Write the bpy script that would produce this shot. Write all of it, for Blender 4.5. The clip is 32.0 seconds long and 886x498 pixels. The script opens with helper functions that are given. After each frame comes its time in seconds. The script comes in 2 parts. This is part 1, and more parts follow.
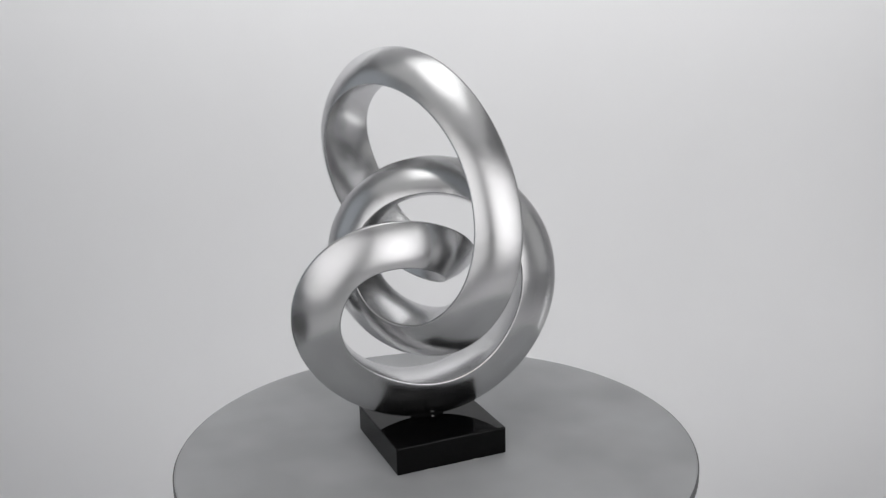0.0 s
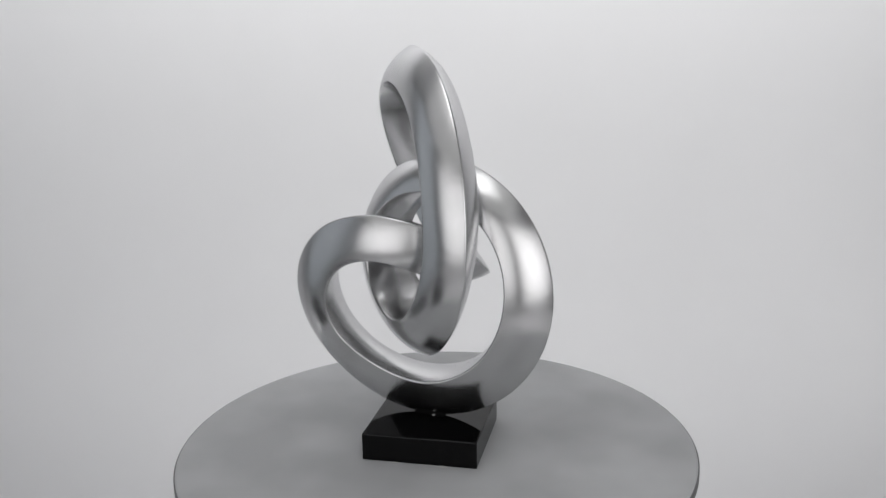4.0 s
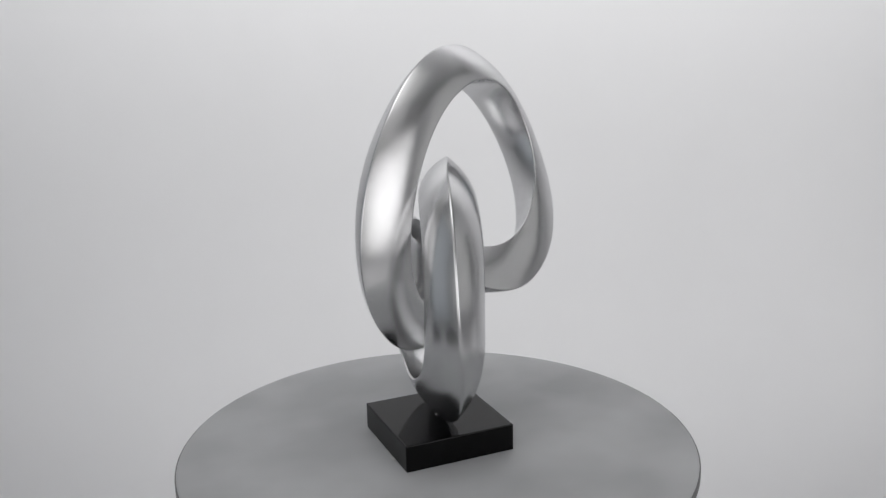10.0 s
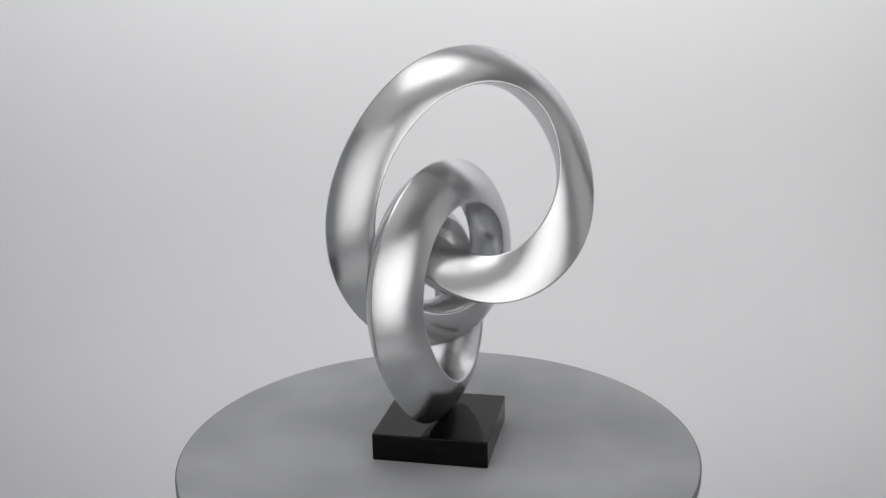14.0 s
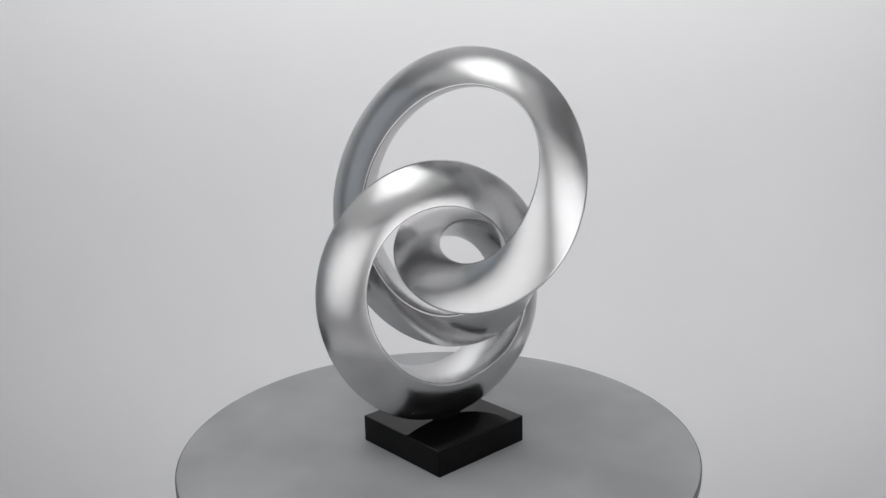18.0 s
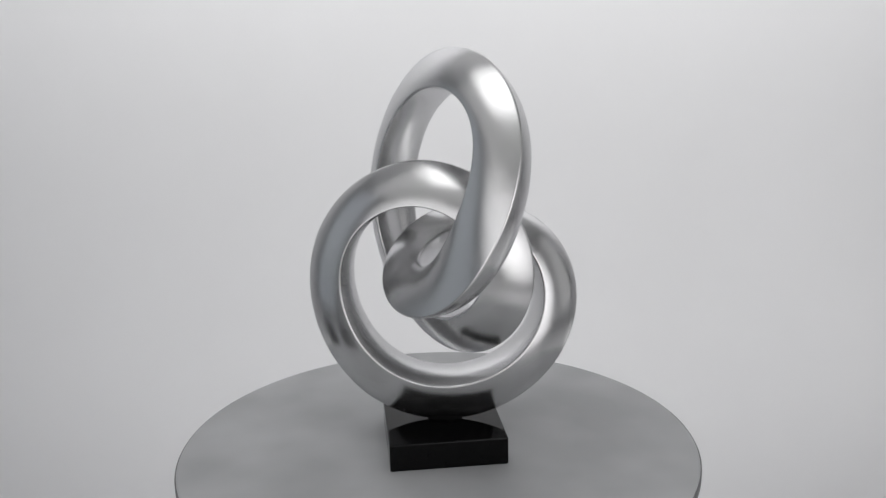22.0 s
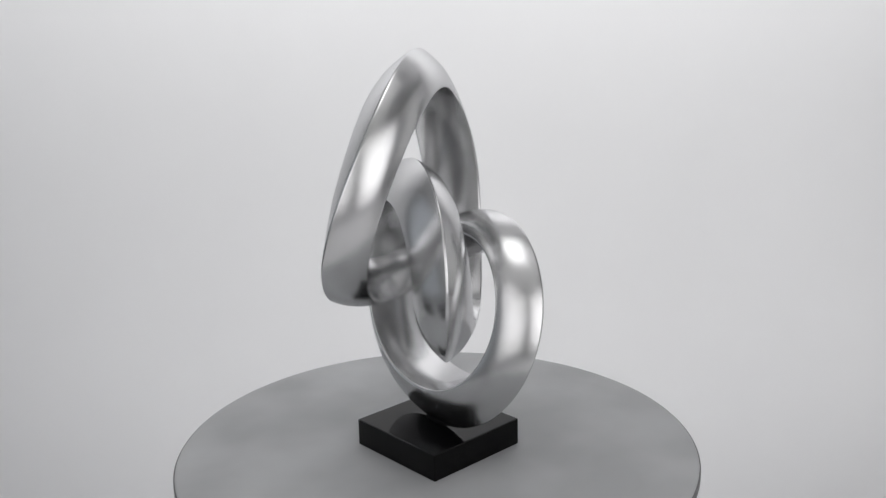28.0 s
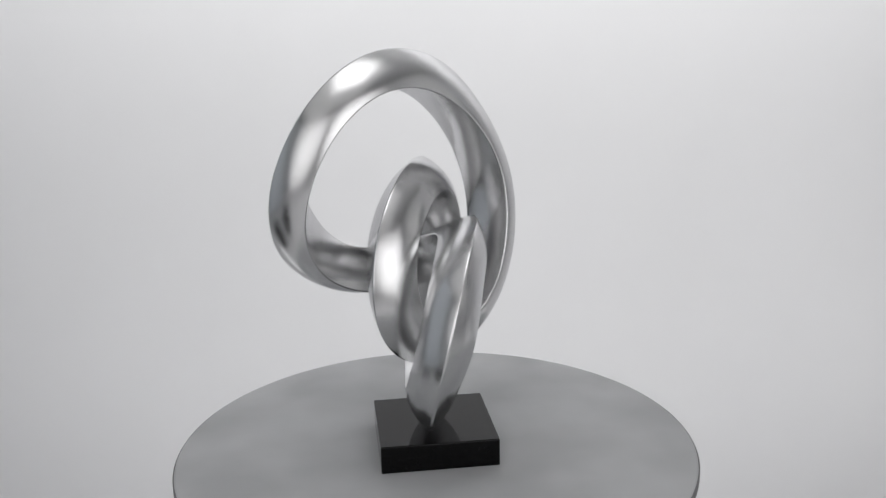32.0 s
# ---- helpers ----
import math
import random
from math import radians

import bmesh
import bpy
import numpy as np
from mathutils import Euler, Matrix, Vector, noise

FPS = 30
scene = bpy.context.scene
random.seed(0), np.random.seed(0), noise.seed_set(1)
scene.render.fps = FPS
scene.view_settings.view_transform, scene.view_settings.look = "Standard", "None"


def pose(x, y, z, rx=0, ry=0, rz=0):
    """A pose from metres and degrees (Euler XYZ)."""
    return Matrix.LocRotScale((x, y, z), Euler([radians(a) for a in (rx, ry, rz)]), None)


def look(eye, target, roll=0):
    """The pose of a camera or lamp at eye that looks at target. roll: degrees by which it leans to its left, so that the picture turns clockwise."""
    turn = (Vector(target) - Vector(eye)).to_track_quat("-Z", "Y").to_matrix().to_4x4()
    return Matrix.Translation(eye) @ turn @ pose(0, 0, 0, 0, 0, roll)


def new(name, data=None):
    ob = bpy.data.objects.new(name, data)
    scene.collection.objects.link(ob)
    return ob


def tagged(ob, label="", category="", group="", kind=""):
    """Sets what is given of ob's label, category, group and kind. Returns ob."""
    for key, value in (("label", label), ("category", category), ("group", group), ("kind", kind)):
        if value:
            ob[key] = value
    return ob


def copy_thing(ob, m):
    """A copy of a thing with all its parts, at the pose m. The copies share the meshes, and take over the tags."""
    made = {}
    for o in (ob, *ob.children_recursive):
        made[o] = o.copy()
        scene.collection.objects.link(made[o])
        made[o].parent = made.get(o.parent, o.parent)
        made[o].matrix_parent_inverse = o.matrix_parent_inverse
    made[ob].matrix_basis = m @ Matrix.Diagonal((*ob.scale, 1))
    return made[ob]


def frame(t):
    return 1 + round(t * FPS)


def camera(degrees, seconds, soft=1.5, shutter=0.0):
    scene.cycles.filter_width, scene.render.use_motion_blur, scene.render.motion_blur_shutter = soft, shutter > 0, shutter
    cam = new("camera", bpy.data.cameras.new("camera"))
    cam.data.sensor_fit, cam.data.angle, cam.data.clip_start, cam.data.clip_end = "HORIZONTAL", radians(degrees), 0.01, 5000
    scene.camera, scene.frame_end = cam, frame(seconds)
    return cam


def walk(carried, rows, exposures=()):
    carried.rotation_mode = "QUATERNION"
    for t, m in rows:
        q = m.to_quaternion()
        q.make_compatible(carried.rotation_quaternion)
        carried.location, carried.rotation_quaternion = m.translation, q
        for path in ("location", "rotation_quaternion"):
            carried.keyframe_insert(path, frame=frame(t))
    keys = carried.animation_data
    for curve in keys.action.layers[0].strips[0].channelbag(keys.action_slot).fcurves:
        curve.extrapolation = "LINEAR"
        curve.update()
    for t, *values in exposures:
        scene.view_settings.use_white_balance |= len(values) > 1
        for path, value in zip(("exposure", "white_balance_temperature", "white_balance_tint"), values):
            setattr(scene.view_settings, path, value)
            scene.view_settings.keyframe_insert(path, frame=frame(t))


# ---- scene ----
TOP = 0.75            # height of the tabletop
EYE = Vector((0.0, -1.0071, TOP + 0.4869))
PITCH, YAW, LEAN = radians(14.256), radians(0.656), -1.213
AIM = EYE + Vector((math.sin(YAW) * math.cos(PITCH), math.cos(YAW) * math.cos(PITCH), -math.sin(PITCH)))
cam = camera(50.58, 32.0, soft=1.35)
BASE = 0.325           # stops; the clip brightens a little twice
walk(cam, [(0, look(EYE, AIM, LEAN)), (32, look(EYE, AIM, LEAN))],
     [(t, BASE + stops) for t, stops in ((0, 0.0), (2, 0.0), (6, 0.05), (8, 0.05), (10, 0.0), (13, 0.0), (19, 0.0), (22, 0.01), (24, 0.08), (32, 0.1))])


def turn(t):
    """Degrees by which the table has turned at t seconds."""
    return -4.034 - 8.9268 * (t - 13)


# ---- light ----
world = bpy.data.worlds.new("studio_air")
scene.world = world
world.use_nodes = True
world.node_tree.nodes["Background"].inputs["Color"].default_value = (0.8, 0.82, 0.85, 1)
world.node_tree.nodes["Background"].inputs["Strength"].default_value = 0.05


def math_node(nodes, links, operation, a, b):
    node = nodes.new("ShaderNodeMath")
    node.operation = operation
    for value, socket in zip((a, b), node.inputs):
        if isinstance(value, float):
            socket.default_value = value
        else:
            links.new(value, socket)
    return node.outputs[0]


def softbox(name, eye, target, sx, sy, watts, colour=(1, 1, 1), fade=0.0):
    """A rectangular lamp; with fade its cloth glows less towards the edges."""
    lamp = bpy.data.lights.new(name, "AREA")
    lamp.shape, lamp.size, lamp.size_y, lamp.energy, lamp.color = "RECTANGLE", sx, sy, watts, colour
    if fade:
        lamp.use_nodes = True
        nodes, links = lamp.node_tree.nodes, lamp.node_tree.links
        across = nodes.new("ShaderNodeSeparateXYZ")
        links.new(nodes.new("ShaderNodeNewGeometry").outputs["Parametric"], across.inputs[0])
        glow = None
        for axis in ("X", "Y"):      # 4 u (1 - u): nought at the edges, one in the middle
            rest = math_node(nodes, links, "SUBTRACT", 1.0, across.outputs[axis])
            bow = math_node(nodes, links, "MULTIPLY", math_node(nodes, links, "MULTIPLY", across.outputs[axis], rest), 4.0)
            bow = math_node(nodes, links, "POWER", bow, fade)
            glow = math_node(nodes, links, "MULTIPLY", glow, bow) if glow else bow
        links.new(glow, nodes["Emission"].inputs["Strength"])
    ob = new(name, lamp)
    ob.matrix_world = look(eye, target)
    return ob


softbox("softbox_overhead", (-0.05, -0.24, 1.85), (-0.05, -0.23, TOP), 0.6, 0.64, 1.6, fade=0.6)
softbox("softbox_right", (0.78, -1.46, 1.1), (0, 0, TOP + 0.05), 1.64, 1.86, 11.8, (1, 0.987, 0.995), 0.6)
softbox("softbox_left", (-0.82, -1.44, 1.14), (0, 0, TOP + 0.1), 1.64, 1.74, 7.5, (1, 0.987, 0.995), 0.5)
# two unseen lamps added to lift the back wall's brightness
softbox("backdrop_fill", (0.17, 0.3, 2.1), (0.17, 1.15, 1.95), 2.7, 0.3, 14.7)
softbox("backdrop_low_fill", (0.35, 0.5, 0.25), (0.35, 1.15, 1.0), 2.6, 0.2, 2.1)
# unseen fill in place of light bounced off the ceiling
softbox("ceiling_bounce_fill", (-0.55, -1.25, 2.78), (-0.55, -1.25, 0), 3.3, 2.4, 5.7)


# ---- materials ----
def material(name, colour, rough, metal=0.0):
    m = bpy.data.materials.new(name)
    m.use_nodes = True
    b = m.node_tree.nodes["Principled BSDF"]
    b.inputs["Base Color"].default_value = (*colour, 1)
    b.inputs["Roughness"].default_value = rough
    b.inputs["Metallic"].default_value = metal
    return m, m.node_tree, b


def noise_node(tree, scale, detail=3.0, rough=0.5, stretch=None):
    coords = tree.nodes.new("ShaderNodeTexCoord")
    tex = tree.nodes.new("ShaderNodeTexNoise")
    tex.inputs["Scale"].default_value, tex.inputs["Detail"].default_value, tex.inputs["Roughness"].default_value = scale, detail, rough
    if stretch:
        mapping = tree.nodes.new("ShaderNodeMapping")
        mapping.inputs["Scale"].default_value = stretch
        tree.links.new(coords.outputs["Object"], mapping.inputs["Vector"])
        tree.links.new(mapping.outputs["Vector"], tex.inputs["Vector"])
    else:
        tree.links.new(coords.outputs["Object"], tex.inputs["Vector"])
    return tex.outputs["Fac"]


def ranged(tree, fac, lo, hi, a=0.3, b=0.7):
    node = tree.nodes.new("ShaderNodeMapRange")
    for name, value in (("From Min", a), ("From Max", b), ("To Min", lo), ("To Max", hi)):
        node.inputs[name].default_value = value
    tree.links.new(fac, node.inputs["Value"])
    return node.outputs["Result"]


def tinted(tree, socket, fac, low, high, a=0.3, b=0.7):
    ramp = tree.nodes.new("ShaderNodeValToRGB")
    ramp.color_ramp.elements[0].position, ramp.color_ramp.elements[1].position = a, b
    ramp.color_ramp.elements[0].color, ramp.color_ramp.elements[1].color = (*low, 1), (*high, 1)
    tree.links.new(fac, ramp.inputs["Fac"])
    tree.links.new(ramp.outputs["Color"], socket)


def bumped(tree, bsdf, layers):
    """Relief from (height, distance in metres) layers."""
    last = None
    for fac, distance in layers:
        node = tree.nodes.new("ShaderNodeBump")
        node.inputs["Distance"].default_value = distance
        tree.links.new(fac, node.inputs["Height"])
        if last:
            tree.links.new(last, node.inputs["Normal"])
        last = node.outputs["Normal"]
    tree.links.new(last, bsdf.inputs["Normal"])


SILVER, tree, bsdf = material("satin_silver", (0.57, 0.57, 0.58), 0.25, 1.0)
tinted(tree, bsdf.inputs["Base Color"], noise_node(tree, 24, 3, 0.6), (0.655, 0.66, 0.657), (0.695, 0.69, 0.70))
tree.links.new(ranged(tree, noise_node(tree, 28, 3, 0.6), 0.21, 0.25), bsdf.inputs["Roughness"])
bsdf.inputs["Specular Tint"].default_value = (0.78, 0.78, 0.79, 1)      # silver paint: no bright grazing rim
bumped(tree, bsdf, [(noise_node(tree, 16, 2), 0.0006), (noise_node(tree, 38, 2), 0.00018), (noise_node(tree, 70, 2), 0.00006), (noise_node(tree, 900, 2), 0.000006)])

STONE, tree, bsdf = material("polished_black_stone", (0.012, 0.012, 0.013), 0.06)
tinted(tree, bsdf.inputs["Base Color"], noise_node(tree, 260, 5, 0.7), (0.003, 0.003, 0.0032), (0.005, 0.005, 0.0053), 0.35, 0.75)
tree.links.new(ranged(tree, noise_node(tree, 60, 4), 0.05, 0.12), bsdf.inputs["Roughness"])
bsdf.inputs["IOR"].default_value = 1.25

PAINT, tree, bsdf = material("grey_tabletop_paint", (0.42, 0.425, 0.43), 0.55)
# mottling puts the light patches thrown by the knot into the colour
tinted(tree, bsdf.inputs["Base Color"], noise_node(tree, 8, 2.5, 0.45), (0.405, 0.409, 0.414), (0.51, 0.517, 0.523), 0.36, 0.72)
tree.links.new(ranged(tree, noise_node(tree, 12, 3, 0.5), 0.48, 0.62), bsdf.inputs["Roughness"])
bsdf.inputs["Specular IOR Level"].default_value = 0.1
bumped(tree, bsdf, [(noise_node(tree, 600, 2), 0.00003)])

EDGE_PAINT = material("dark_grey_edge_paint", (0.14, 0.14, 0.145), 0.5)[0]


def painted(name, colour, rough, vary=0.012):
    """Rolled paint: faint unevenness and a fine orange-peel relief."""
    m, tree, bsdf = material(name, colour, rough)
    tinted(tree, bsdf.inputs["Base Color"], noise_node(tree, 2.2, 4, 0.55), [c - vary for c in colour], [c + vary for c in colour])
    bumped(tree, bsdf, [(noise_node(tree, 240, 3), 0.00012)])
    return m


WALL = painted("studio_wall_paint", (0.78, 0.78, 0.79), 0.9)
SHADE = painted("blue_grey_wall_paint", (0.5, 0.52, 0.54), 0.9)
SIDE_PAINT = painted("pale_grey_wall_paint", (0.6, 0.6, 0.6), 0.9)
CEILING = painted("grey_ceiling_paint", (0.52, 0.52, 0.52), 0.9)
BOARD = material("pale_blue_foam_board", (0.7, 0.75, 0.79), 0.8)[0]
# near-black that paints the shade under the knot
GAP_BLACK, tree, bsdf = material("gap_black", (0.004, 0.004, 0.004), 0.7)
bsdf.inputs["Specular IOR Level"].default_value = 0.05
CARD = material("white_foam_board", (0.84, 0.84, 0.83), 0.8)[0]
CLOTH = material("added_case_black", (0.03, 0.03, 0.032), 0.6)[0]
DARK_PANEL = material("dark_grey_panel", (0.09, 0.09, 0.092), 0.9)[0]
GLUE_AND_GLINT = material("dried_glue_and_glint", (0.5, 0.5, 0.49), 0.5)[0]
STEEL = material("grey_steel", (0.3, 0.3, 0.31), 0.4, 1.0)[0]
FLOOR = painted("studio_floor_paint", (0.78, 0.78, 0.785), 0.7, 0.03)


# ---- mesh helpers ----
def mesh(name, bm, mat, smooth=False):
    me = bpy.data.meshes.new(name)
    bm.normal_update()
    bm.to_mesh(me)
    bm.free()
    me.materials.append(mat)
    if smooth:
        me.polygons.foreach_set("use_smooth", [True] * len(me.polygons))
    return me


def part(name, bm, mat, parent, label="", smooth=False):
    ob = new(name, mesh(name, bm, mat, smooth))
    ob.parent = parent
    return tagged(ob, label)


def box(bm, x0, y0, z0, x1, y1, z1):
    made = bmesh.ops.create_cube(bm, size=1, matrix=Matrix.Translation(((x0 + x1) / 2, (y0 + y1) / 2, (z0 + z1) / 2)) @ Matrix.Diagonal((x1 - x0, y1 - y0, z1 - z0, 1)))
    return made["verts"]


def lathe(profile, n=96):
    """A closed turned body from (radius, height) pairs, bottom to top."""
    bm = bmesh.new()
    rings = [[bm.verts.new((r * math.cos(a), r * math.sin(a), z)) for a in (2 * math.pi * k / n for k in range(n))] for r, z in profile]
    for lo, hi in zip(rings, rings[1:]):
        for k in range(n):
            bm.faces.new((lo[k], lo[(k + 1) % n], hi[(k + 1) % n], hi[k]))
    bm.faces.new(rings[0][::-1])
    bm.faces.new(rings[-1])
    return bm


# ---- room ----
def wall(name, x0, y0, z0, x1, y1, z1, mat=None, label="plain matt light grey studio wall"):
    bm = bmesh.new()
    box(bm, x0, y0, z0, x1, y1, z1)
    return tagged(new(name, mesh(name, bm, mat or WALL)), label, "wall", kind="structure")


wall("wall_back", -2.6, 1.15, 0, 2.6, 1.25, 2.8)
wall("wall_left", -2.7, -3.0, 0, -2.6, 1.25, 2.8, SHADE, "plain blue-grey studio wall")
wall("wall_right", 2.6, -3.0, 0, 2.7, 1.25, 2.8)
wall("wall_front", -2.7, -3.1, 0, 2.7, -3.0, 2.8, SIDE_PAINT)
tagged(wall("floor", -2.7, -3.1, -0.1, 2.7, 1.25, 0, FLOOR, "plain pale painted studio floor"), category="floor")
tagged(wall("ceiling", -2.7, -3.1, 2.8, 2.7, 1.25, 2.9, CEILING, "plain grey studio ceiling"), category="ceiling")


def standing_panel(name, x, y0, y1, low, high, mat, label, category):
    """An upright sheet on two flat feet, facing the table."""
    thing = tagged(new(name), label, category)
    bm = bmesh.new()
    box(bm, x - 0.02, y0, low, x + 0.02, y1, high)
    bmesh.ops.bevel(bm, geom=bm.edges[:], offset=0.004, segments=2, affect="EDGES")
    part("sheet", bm, mat, thing)
    for y in (y0 + 0.06, y1 - 0.06):
        bm = bmesh.new()
        box(bm, x - 0.2, y - 0.02, 0, x + 0.2, y + 0.02, 0.03)
        box(bm, x - 0.015, y - 0.015, 0.025, x + 0.015, y + 0.015, low + 0.002)
        part("foot", bm, STEEL, thing, "steel foot")
    return thing


# unseen board added to give the silver its bluish stripe
standing_panel("added_board", -2.1, -0.8, 0.5, 0.12, 2.6, BOARD, "pale blue foam board on steel feet, added for a bluish reflection", "reflector")
# another unseen board, added to brighten the silver's right-hand reflections
standing_panel("added_board", 1.95, -0.75, 0.33, 0.55, 2.5, CARD, "white foam board on steel feet, added to brighten the reflections", "reflector")
# unseen panel added to put a dark streak into the reflections
standing_panel("added_dark_panel", 2.1, 0.42, 0.64, 0.75, 1.7, DARK_PANEL, "narrow dark grey panel on steel feet, added for a dark reflection", "light flag")


# unseen dark box, added for the dark smudges mirrored in the knot
def added_dark_case(x, y, turned):
    case = tagged(new("added_dark_case"), "black hard case on the studio floor, added for dark reflections", "case", "equipment cases by the wall")
    case.matrix_world = pose(x, y, 0, 0, 0, turned)
    bm = bmesh.new()
    box(bm, -0.22, -0.15, 0.0, 0.22, 0.15, 0.22)
    bmesh.ops.bevel(bm, geom=bm.edges[:], offset=0.012, segments=2, affect="EDGES")
    part("body", bm, CLOTH, case)
    bm = bmesh.new()
    box(bm, -0.223, -0.153, 0.222, 0.223, 0.153, 0.3)
    bmesh.ops.bevel(bm, geom=bm.edges[:], offset=0.012, segments=2, affect="EDGES")
    lid = part("lid", bm, CLOTH, case)
    for lx in (-0.12, 0.12):
        bm = bmesh.new()
        box(bm, lx - 0.02, 0.151, 0.19, lx + 0.02, 0.162, 0.255)
        part("latch", bm, STEEL, lid, "steel latch")
    bm = bmesh.new()
    for ends in ((-0.06, -0.045), (0.045, 0.06)):
        box(bm, ends[0], -0.012, 0.298, ends[1], 0.012, 0.33)
    box(bm, -0.06, -0.012, 0.32, 0.06, 0.012, 0.34)
    part("handle", bm, STEEL, lid)
    return case


case = added_dark_case(-1.2, -0.5, 72)
copy_thing(case, pose(-1.25, 0.2, 0, 0, 0, 97))

# ---- turning table ----
RIM = 0.2975
CENTRE = Vector((0.0011, 0.001, 0))      # the disc sits a little off its axle
table = tagged(new("round_table"), "round grey painted pedestal table that turns slowly", "table")
top = part("tabletop", lathe([(RIM - 0.004, TOP - 0.011), (RIM - 0.0025, TOP - 0.011), (RIM - 0.0015, TOP - 0.0012), (RIM - 0.0022, TOP - 0.0004), (RIM - 0.0035, TOP)], 160), PAINT, table, "matt grey disc")
top.location = CENTRE
band = part("edge_band", lathe([(RIM - 0.005, TOP - 0.0125), (RIM - 0.001, TOP - 0.0125), (RIM, TOP - 0.0105), (RIM, TOP - 0.0022), (RIM - 0.0007, TOP - 0.0012), (RIM - 0.0022, TOP - 0.0012)], 160), EDGE_PAINT, table, "thin dark edge band round the disc", smooth=True)
band.location = CENTRE
part("column", lathe([(0.045, 0.018), (0.035, 0.03), (0.035, TOP - 0.03), (0.09, TOP - 0.0125)]), STEEL, table)
part("foot", lathe([(0.21, 0.0), (0.21, 0.012), (0.2, 0.0185)]), STEEL, table)

# ---- sculpture ----
sculpture = tagged(new("sculpture"), "abstract silver knot sculpture on a black stone plinth", "sculpture")
sculpture.matrix_world = pose(0, 0, TOP)
SIDE, THICK = 0.1308, 0.0314
OFF = (0.0041, 0.0065)


def plinth_block():
    bm = bmesh.new()
    h = SIDE / 2
    box(bm, OFF[0] - h, OFF[1] - h, 0.0, OFF[0] + h, OFF[1] + h, THICK)
    bmesh.ops.bevel(bm, geom=bm.edges[:], offset=0.0014, segments=2, affect="EDGES", profile=0.6)
    return bm


part("plinth", plinth_block(), STONE, sculpture, "polished black stone block")


def blob(name, x, y, z, sx, sy, sz, mat, label, seed):
    """A small uneven lump, flat side down."""
    rnd = random.Random(seed)
    bm = bmesh.new()
    bmesh.ops.create_uvsphere(bm, u_segments=14, v_segments=8, radius=1)
    for v in bm.verts:
        v.co *= 1 + rnd.uniform(-0.12, 0.12)
        v.co = Vector((x + v.co.x * sx, y + v.co.y * sy, z + max(v.co.z, -0.1) * sz))
    return part(name, bm, mat, sculpture, label, smooth=True)


# dried glue along one lower side of the block
EDGE = OFF[0] - SIDE / 2
blob("glue_and_glint", EDGE - 0.0008, OFF[1] - 0.027, 0.0002, 0.0028, 0.005, 0.0008, GLUE_AND_GLINT, "small whitish bead of dried glue", 3)
blob("glue_and_glint", EDGE - 0.0005, OFF[1] - 0.013, 0.0002, 0.0009, 0.012, 0.0005, GLUE_AND_GLINT, "thin whitish line of dried glue", 4)
blob("glue_and_glint", EDGE - 0.0004, OFF[1] + 0.028, 0.0002, 0.0012, 0.006, 0.0005, GLUE_AND_GLINT, "small whitish bead of dried glue", 5)
# pale dot painting the glint where the knot is fixed
blob("glue_and_glint", 0.0014, 0.004, THICK, 0.0011, 0.0016, 0.001, GLUE_AND_GLINT, "tiny pale dot painted as a glint under the knot", 6)


def gap_filler():
    """Black oval standing for shade between block and knot, drawn in towards its top."""
    bm = lathe([(1.0, THICK - 0.001), (1.0, THICK + 0.0008), (0.8, 0.0356)], 32)
    for v in bm.verts:
        x, y = v.co.x * 0.0054, v.co.y * 0.0195
        v.co.x, v.co.y = GAP[0] + x + y * 0.13, GAP[1] + y
    return bm


GAP = (0.0076, 0.009)
part("gap_filler", gap_filler(), GAP_BLACK, sculpture, "thin black filler for the dark gap under the knot")

# the knot: one closed loop swept with a three-edged, bulging section; each line is a mean and its harmonics (cosine, sine)
X = (0.0155, (0.0225, -0.0251), (0.0065, -0.0558), (0.0131, -0.0472), (-0.0051, 0.0029), (-0.0051, 0.0063), (0.0010, -0.0007), (0.0010, -0.0021), (-0.0001, -0.0003), (-0.0005, 0.0003), (0.0002, 0.0002), (-0.0001, -0.0004))
Y = (0.0099, (0.0094, -0.0279), (-0.0342, 0.0169), (0.0568, -0.0427), (-0.0067, -0.0047), (-0.0087, 0.0020), (0.0020, -0.0004), (0.0015, -0.0011), (-0.0005, -0.0006), (-0.0006, -0.0003), (-0.0002, -0.0003), (0.0001, 0.0003))
Z = (0.2362, (0.0930, 0.0165), (0.0345, -0.0417), (0.0622, 0.0511), (0.0008, -0.0089), (-0.0050, -0.0089), (0.0011, 0.0014), (0.0021, 0.0017), (0.0005, -0.0003), (0.0000, -0.0003), (0.0004, -0.0002), (-0.0001, -0.0001))
TWIST = (-0.1042, (-0.1381, 0.0544), (0.0713, 0.1445), (0.0464, -0.0502), (-0.0223, -0.0068), (0.0019, 0.0082), (0.0222, -0.0118), (0.0113, -0.0072), (-0.0127, -0.0114), (-0.0122, 0.0054), (0.0030, 0.0074))
SKEW = (0.0475, (0.0873, 0.0664), (-0.0087, -0.1319), (-0.0438, 0.0193), (-0.0230, 0.0126), (-0.0142, 0.0078), (0.0154, -0.0011), (0.0091, -0.0038))
RADIAL = (0.0564, (-0.0054, 0.0009), (-0.0002, 0.0041), (-0.0039, -0.0018), (0.0011, 0.0021), (0.0013, 0.0007), (0.0006, 0.0007), (-0.0002, -0.0001), (0.0001, 0.0007), (0.0007, 0.0011))
ACROSS = (0.0712, (-0.0015, 0.0034), (0.0031, 0.0007), (0.0002, -0.0008), (0.0012, -0.0005), (-0.0008, -0.0009), (-0.0009, 0.0013), (-0.0004, -0.0006), (0.0010, 0.0001), (0.0012, -0.0007))


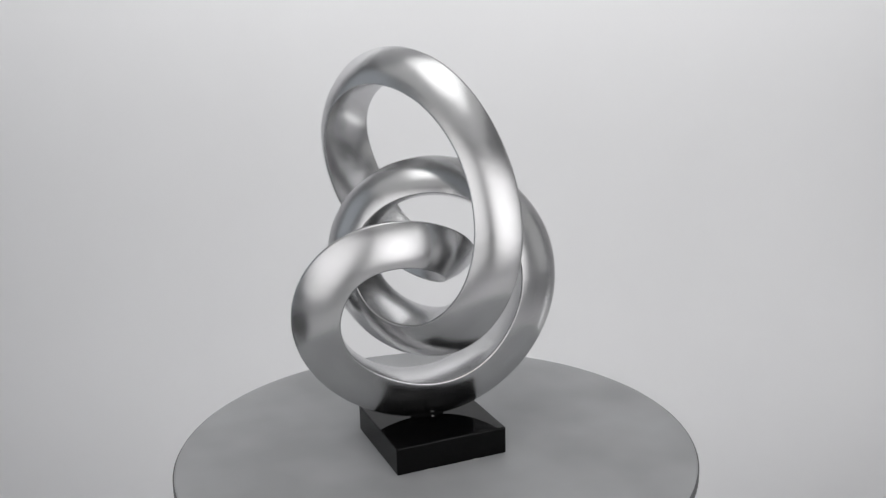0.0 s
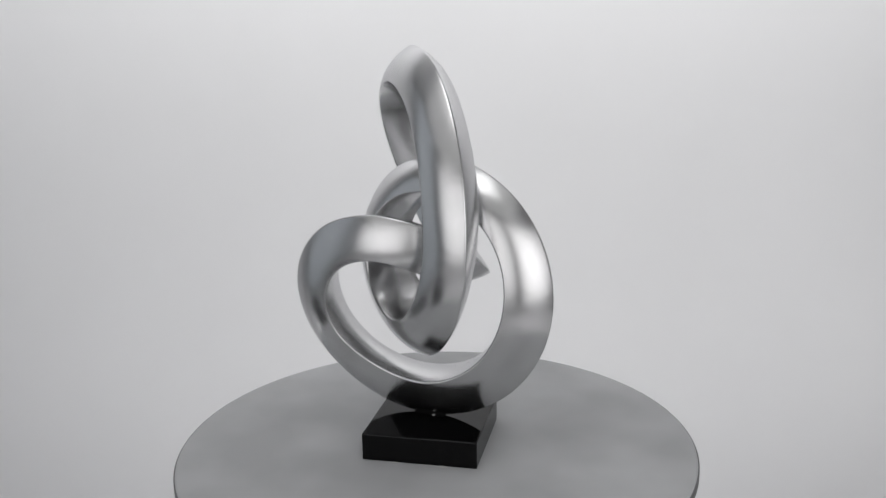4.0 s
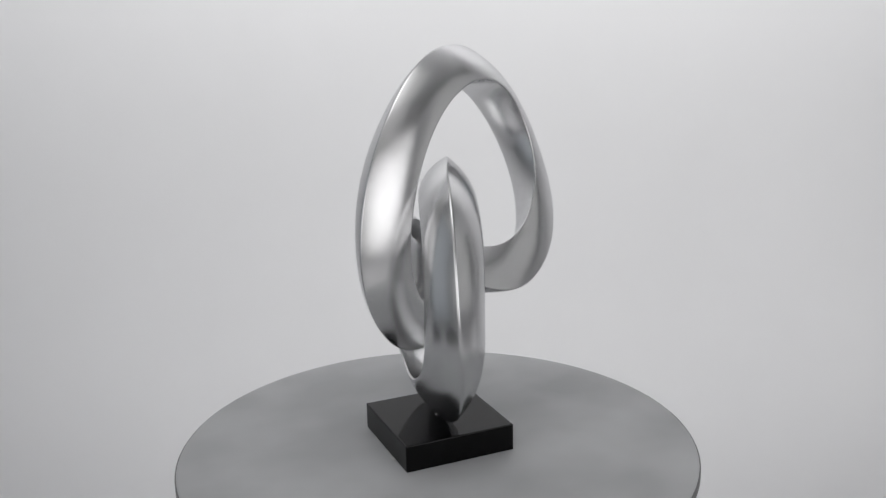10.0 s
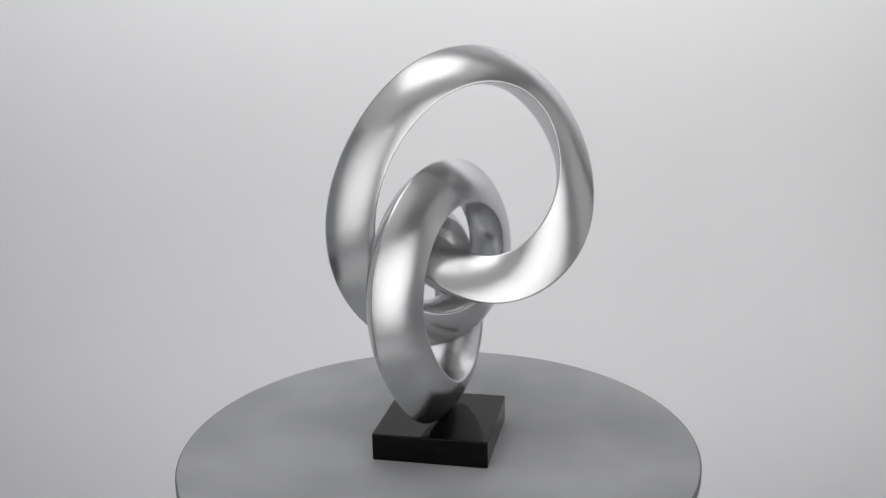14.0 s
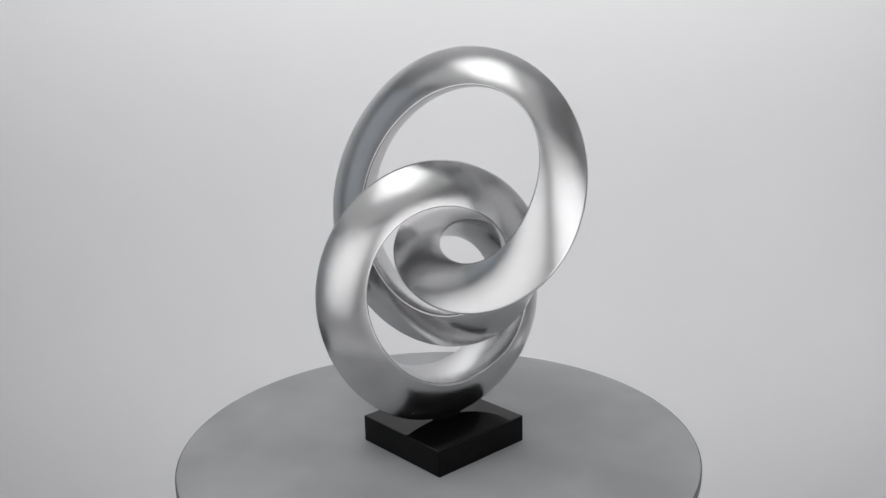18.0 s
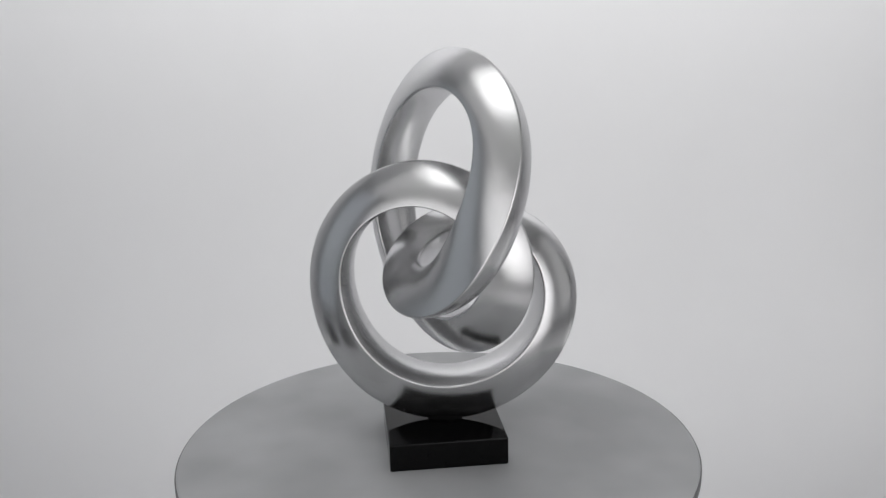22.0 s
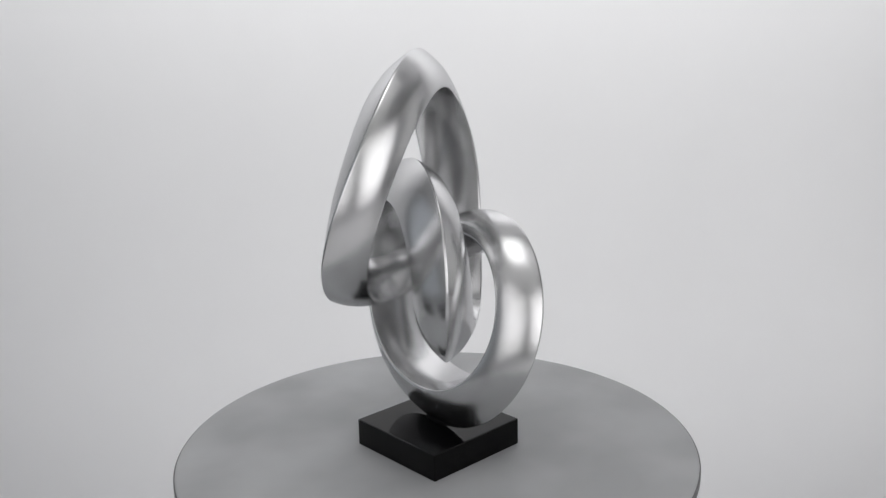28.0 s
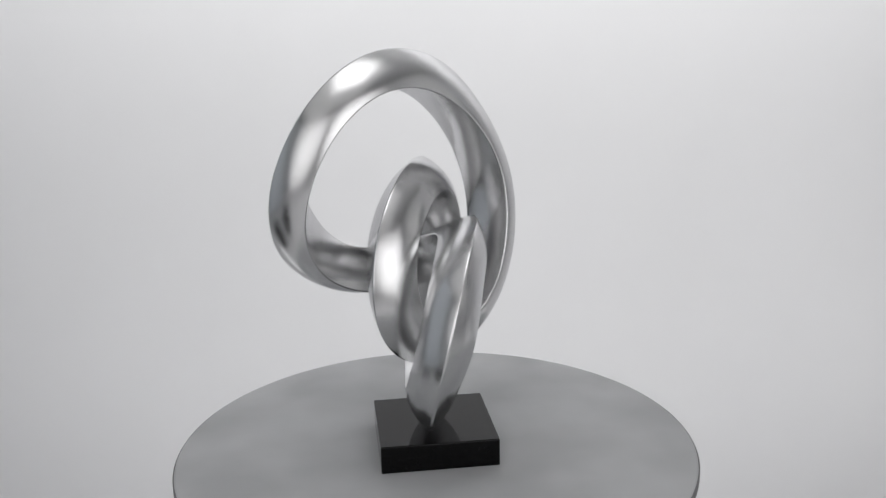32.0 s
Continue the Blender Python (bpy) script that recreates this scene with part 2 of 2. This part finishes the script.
def wave(row, a):
    return row[0] + sum(c * math.cos(k * a) + s * math.sin(k * a) for k, (c, s) in enumerate(row[1:], 1))


def bend(row, a):
    """Away from the inside of the loop's curve, smoothed."""
    return sum(k * k * math.exp(-(k / 4.5) ** 2) * (c * math.cos(k * a) + s * math.sin(k * a)) for k, (c, s) in enumerate(row[1:], 1))


BULGE = 0.15


def section(n=12, soft=0.038):
    """A triangle with bulging sides and slightly rounded edges; its first corner points outwards."""
    corners = [Vector((1, 0)), Vector((-0.5, 0.866)), Vector((-0.5, -0.866))]
    out = []
    for k in range(3):
        a, b = corners[k], corners[(k + 1) % 3]
        n_out = (a + b).normalized()
        steps = [soft * 0.35, soft] + [soft + (1 - 2 * soft) * j / n for j in range(1, n)] + [1 - soft, 1 - soft * 0.35]
        out += [a * (1 - s) + b * s + n_out * BULGE * 4 * s * (1 - s) for s in steps]
    return out


def knot_body(steps=420):
    bm = bmesh.new()
    shape = section()
    rings = []
    for j in range(steps):
        a = 2 * math.pi * j / steps
        at = lambda b: Vector((wave(X, b), wave(Y, b), wave(Z, b)))
        centre, along = at(a), (at(a + 1e-3) - at(a - 1e-3)).normalized()
        out = Vector((bend(X, a), bend(Y, a), bend(Z, a)))
        out = (out - along * out.dot(along)).normalized()
        out = Matrix.Rotation(wave(TWIST, a), 3, along) @ out
        side = along.cross(out)
        r, w = wave(RADIAL, a) / 2, wave(ACROSS, a) / 2
        lean = wave(SKEW, a) / 1.5
        lift = 0.003 * math.exp(-((j / steps - 0.867) / 0.03) ** 2)      # the outer edge stands out where the loop turns under
        rings.append([bm.verts.new(centre + out * (p.x * r + lift * max(p.x, 0) ** 2) + side * (p.y + lean * (p.x + 0.5)) * w) for p in shape])
    n = len(shape)
    for j in range(steps):
        lo, hi = rings[j], rings[(j + 1) % steps]
        for k in range(n):
            bm.faces.new((lo[k], lo[(k + 1) % n], hi[(k + 1) % n], hi[k]))
    bmesh.ops.recalc_face_normals(bm, faces=bm.faces[:])
    return bm


part("knot", knot_body(), SILVER, sculpture, "satin silver knotted band", smooth=True)


def motions():
    walk(table, [(t, pose(0, 0, 0, 0, 0, turn(t))) for t in range(33)])
    walk(sculpture, [(t, pose(0, 0, TOP, 0, 0, turn(t))) for t in range(33)])


motions()
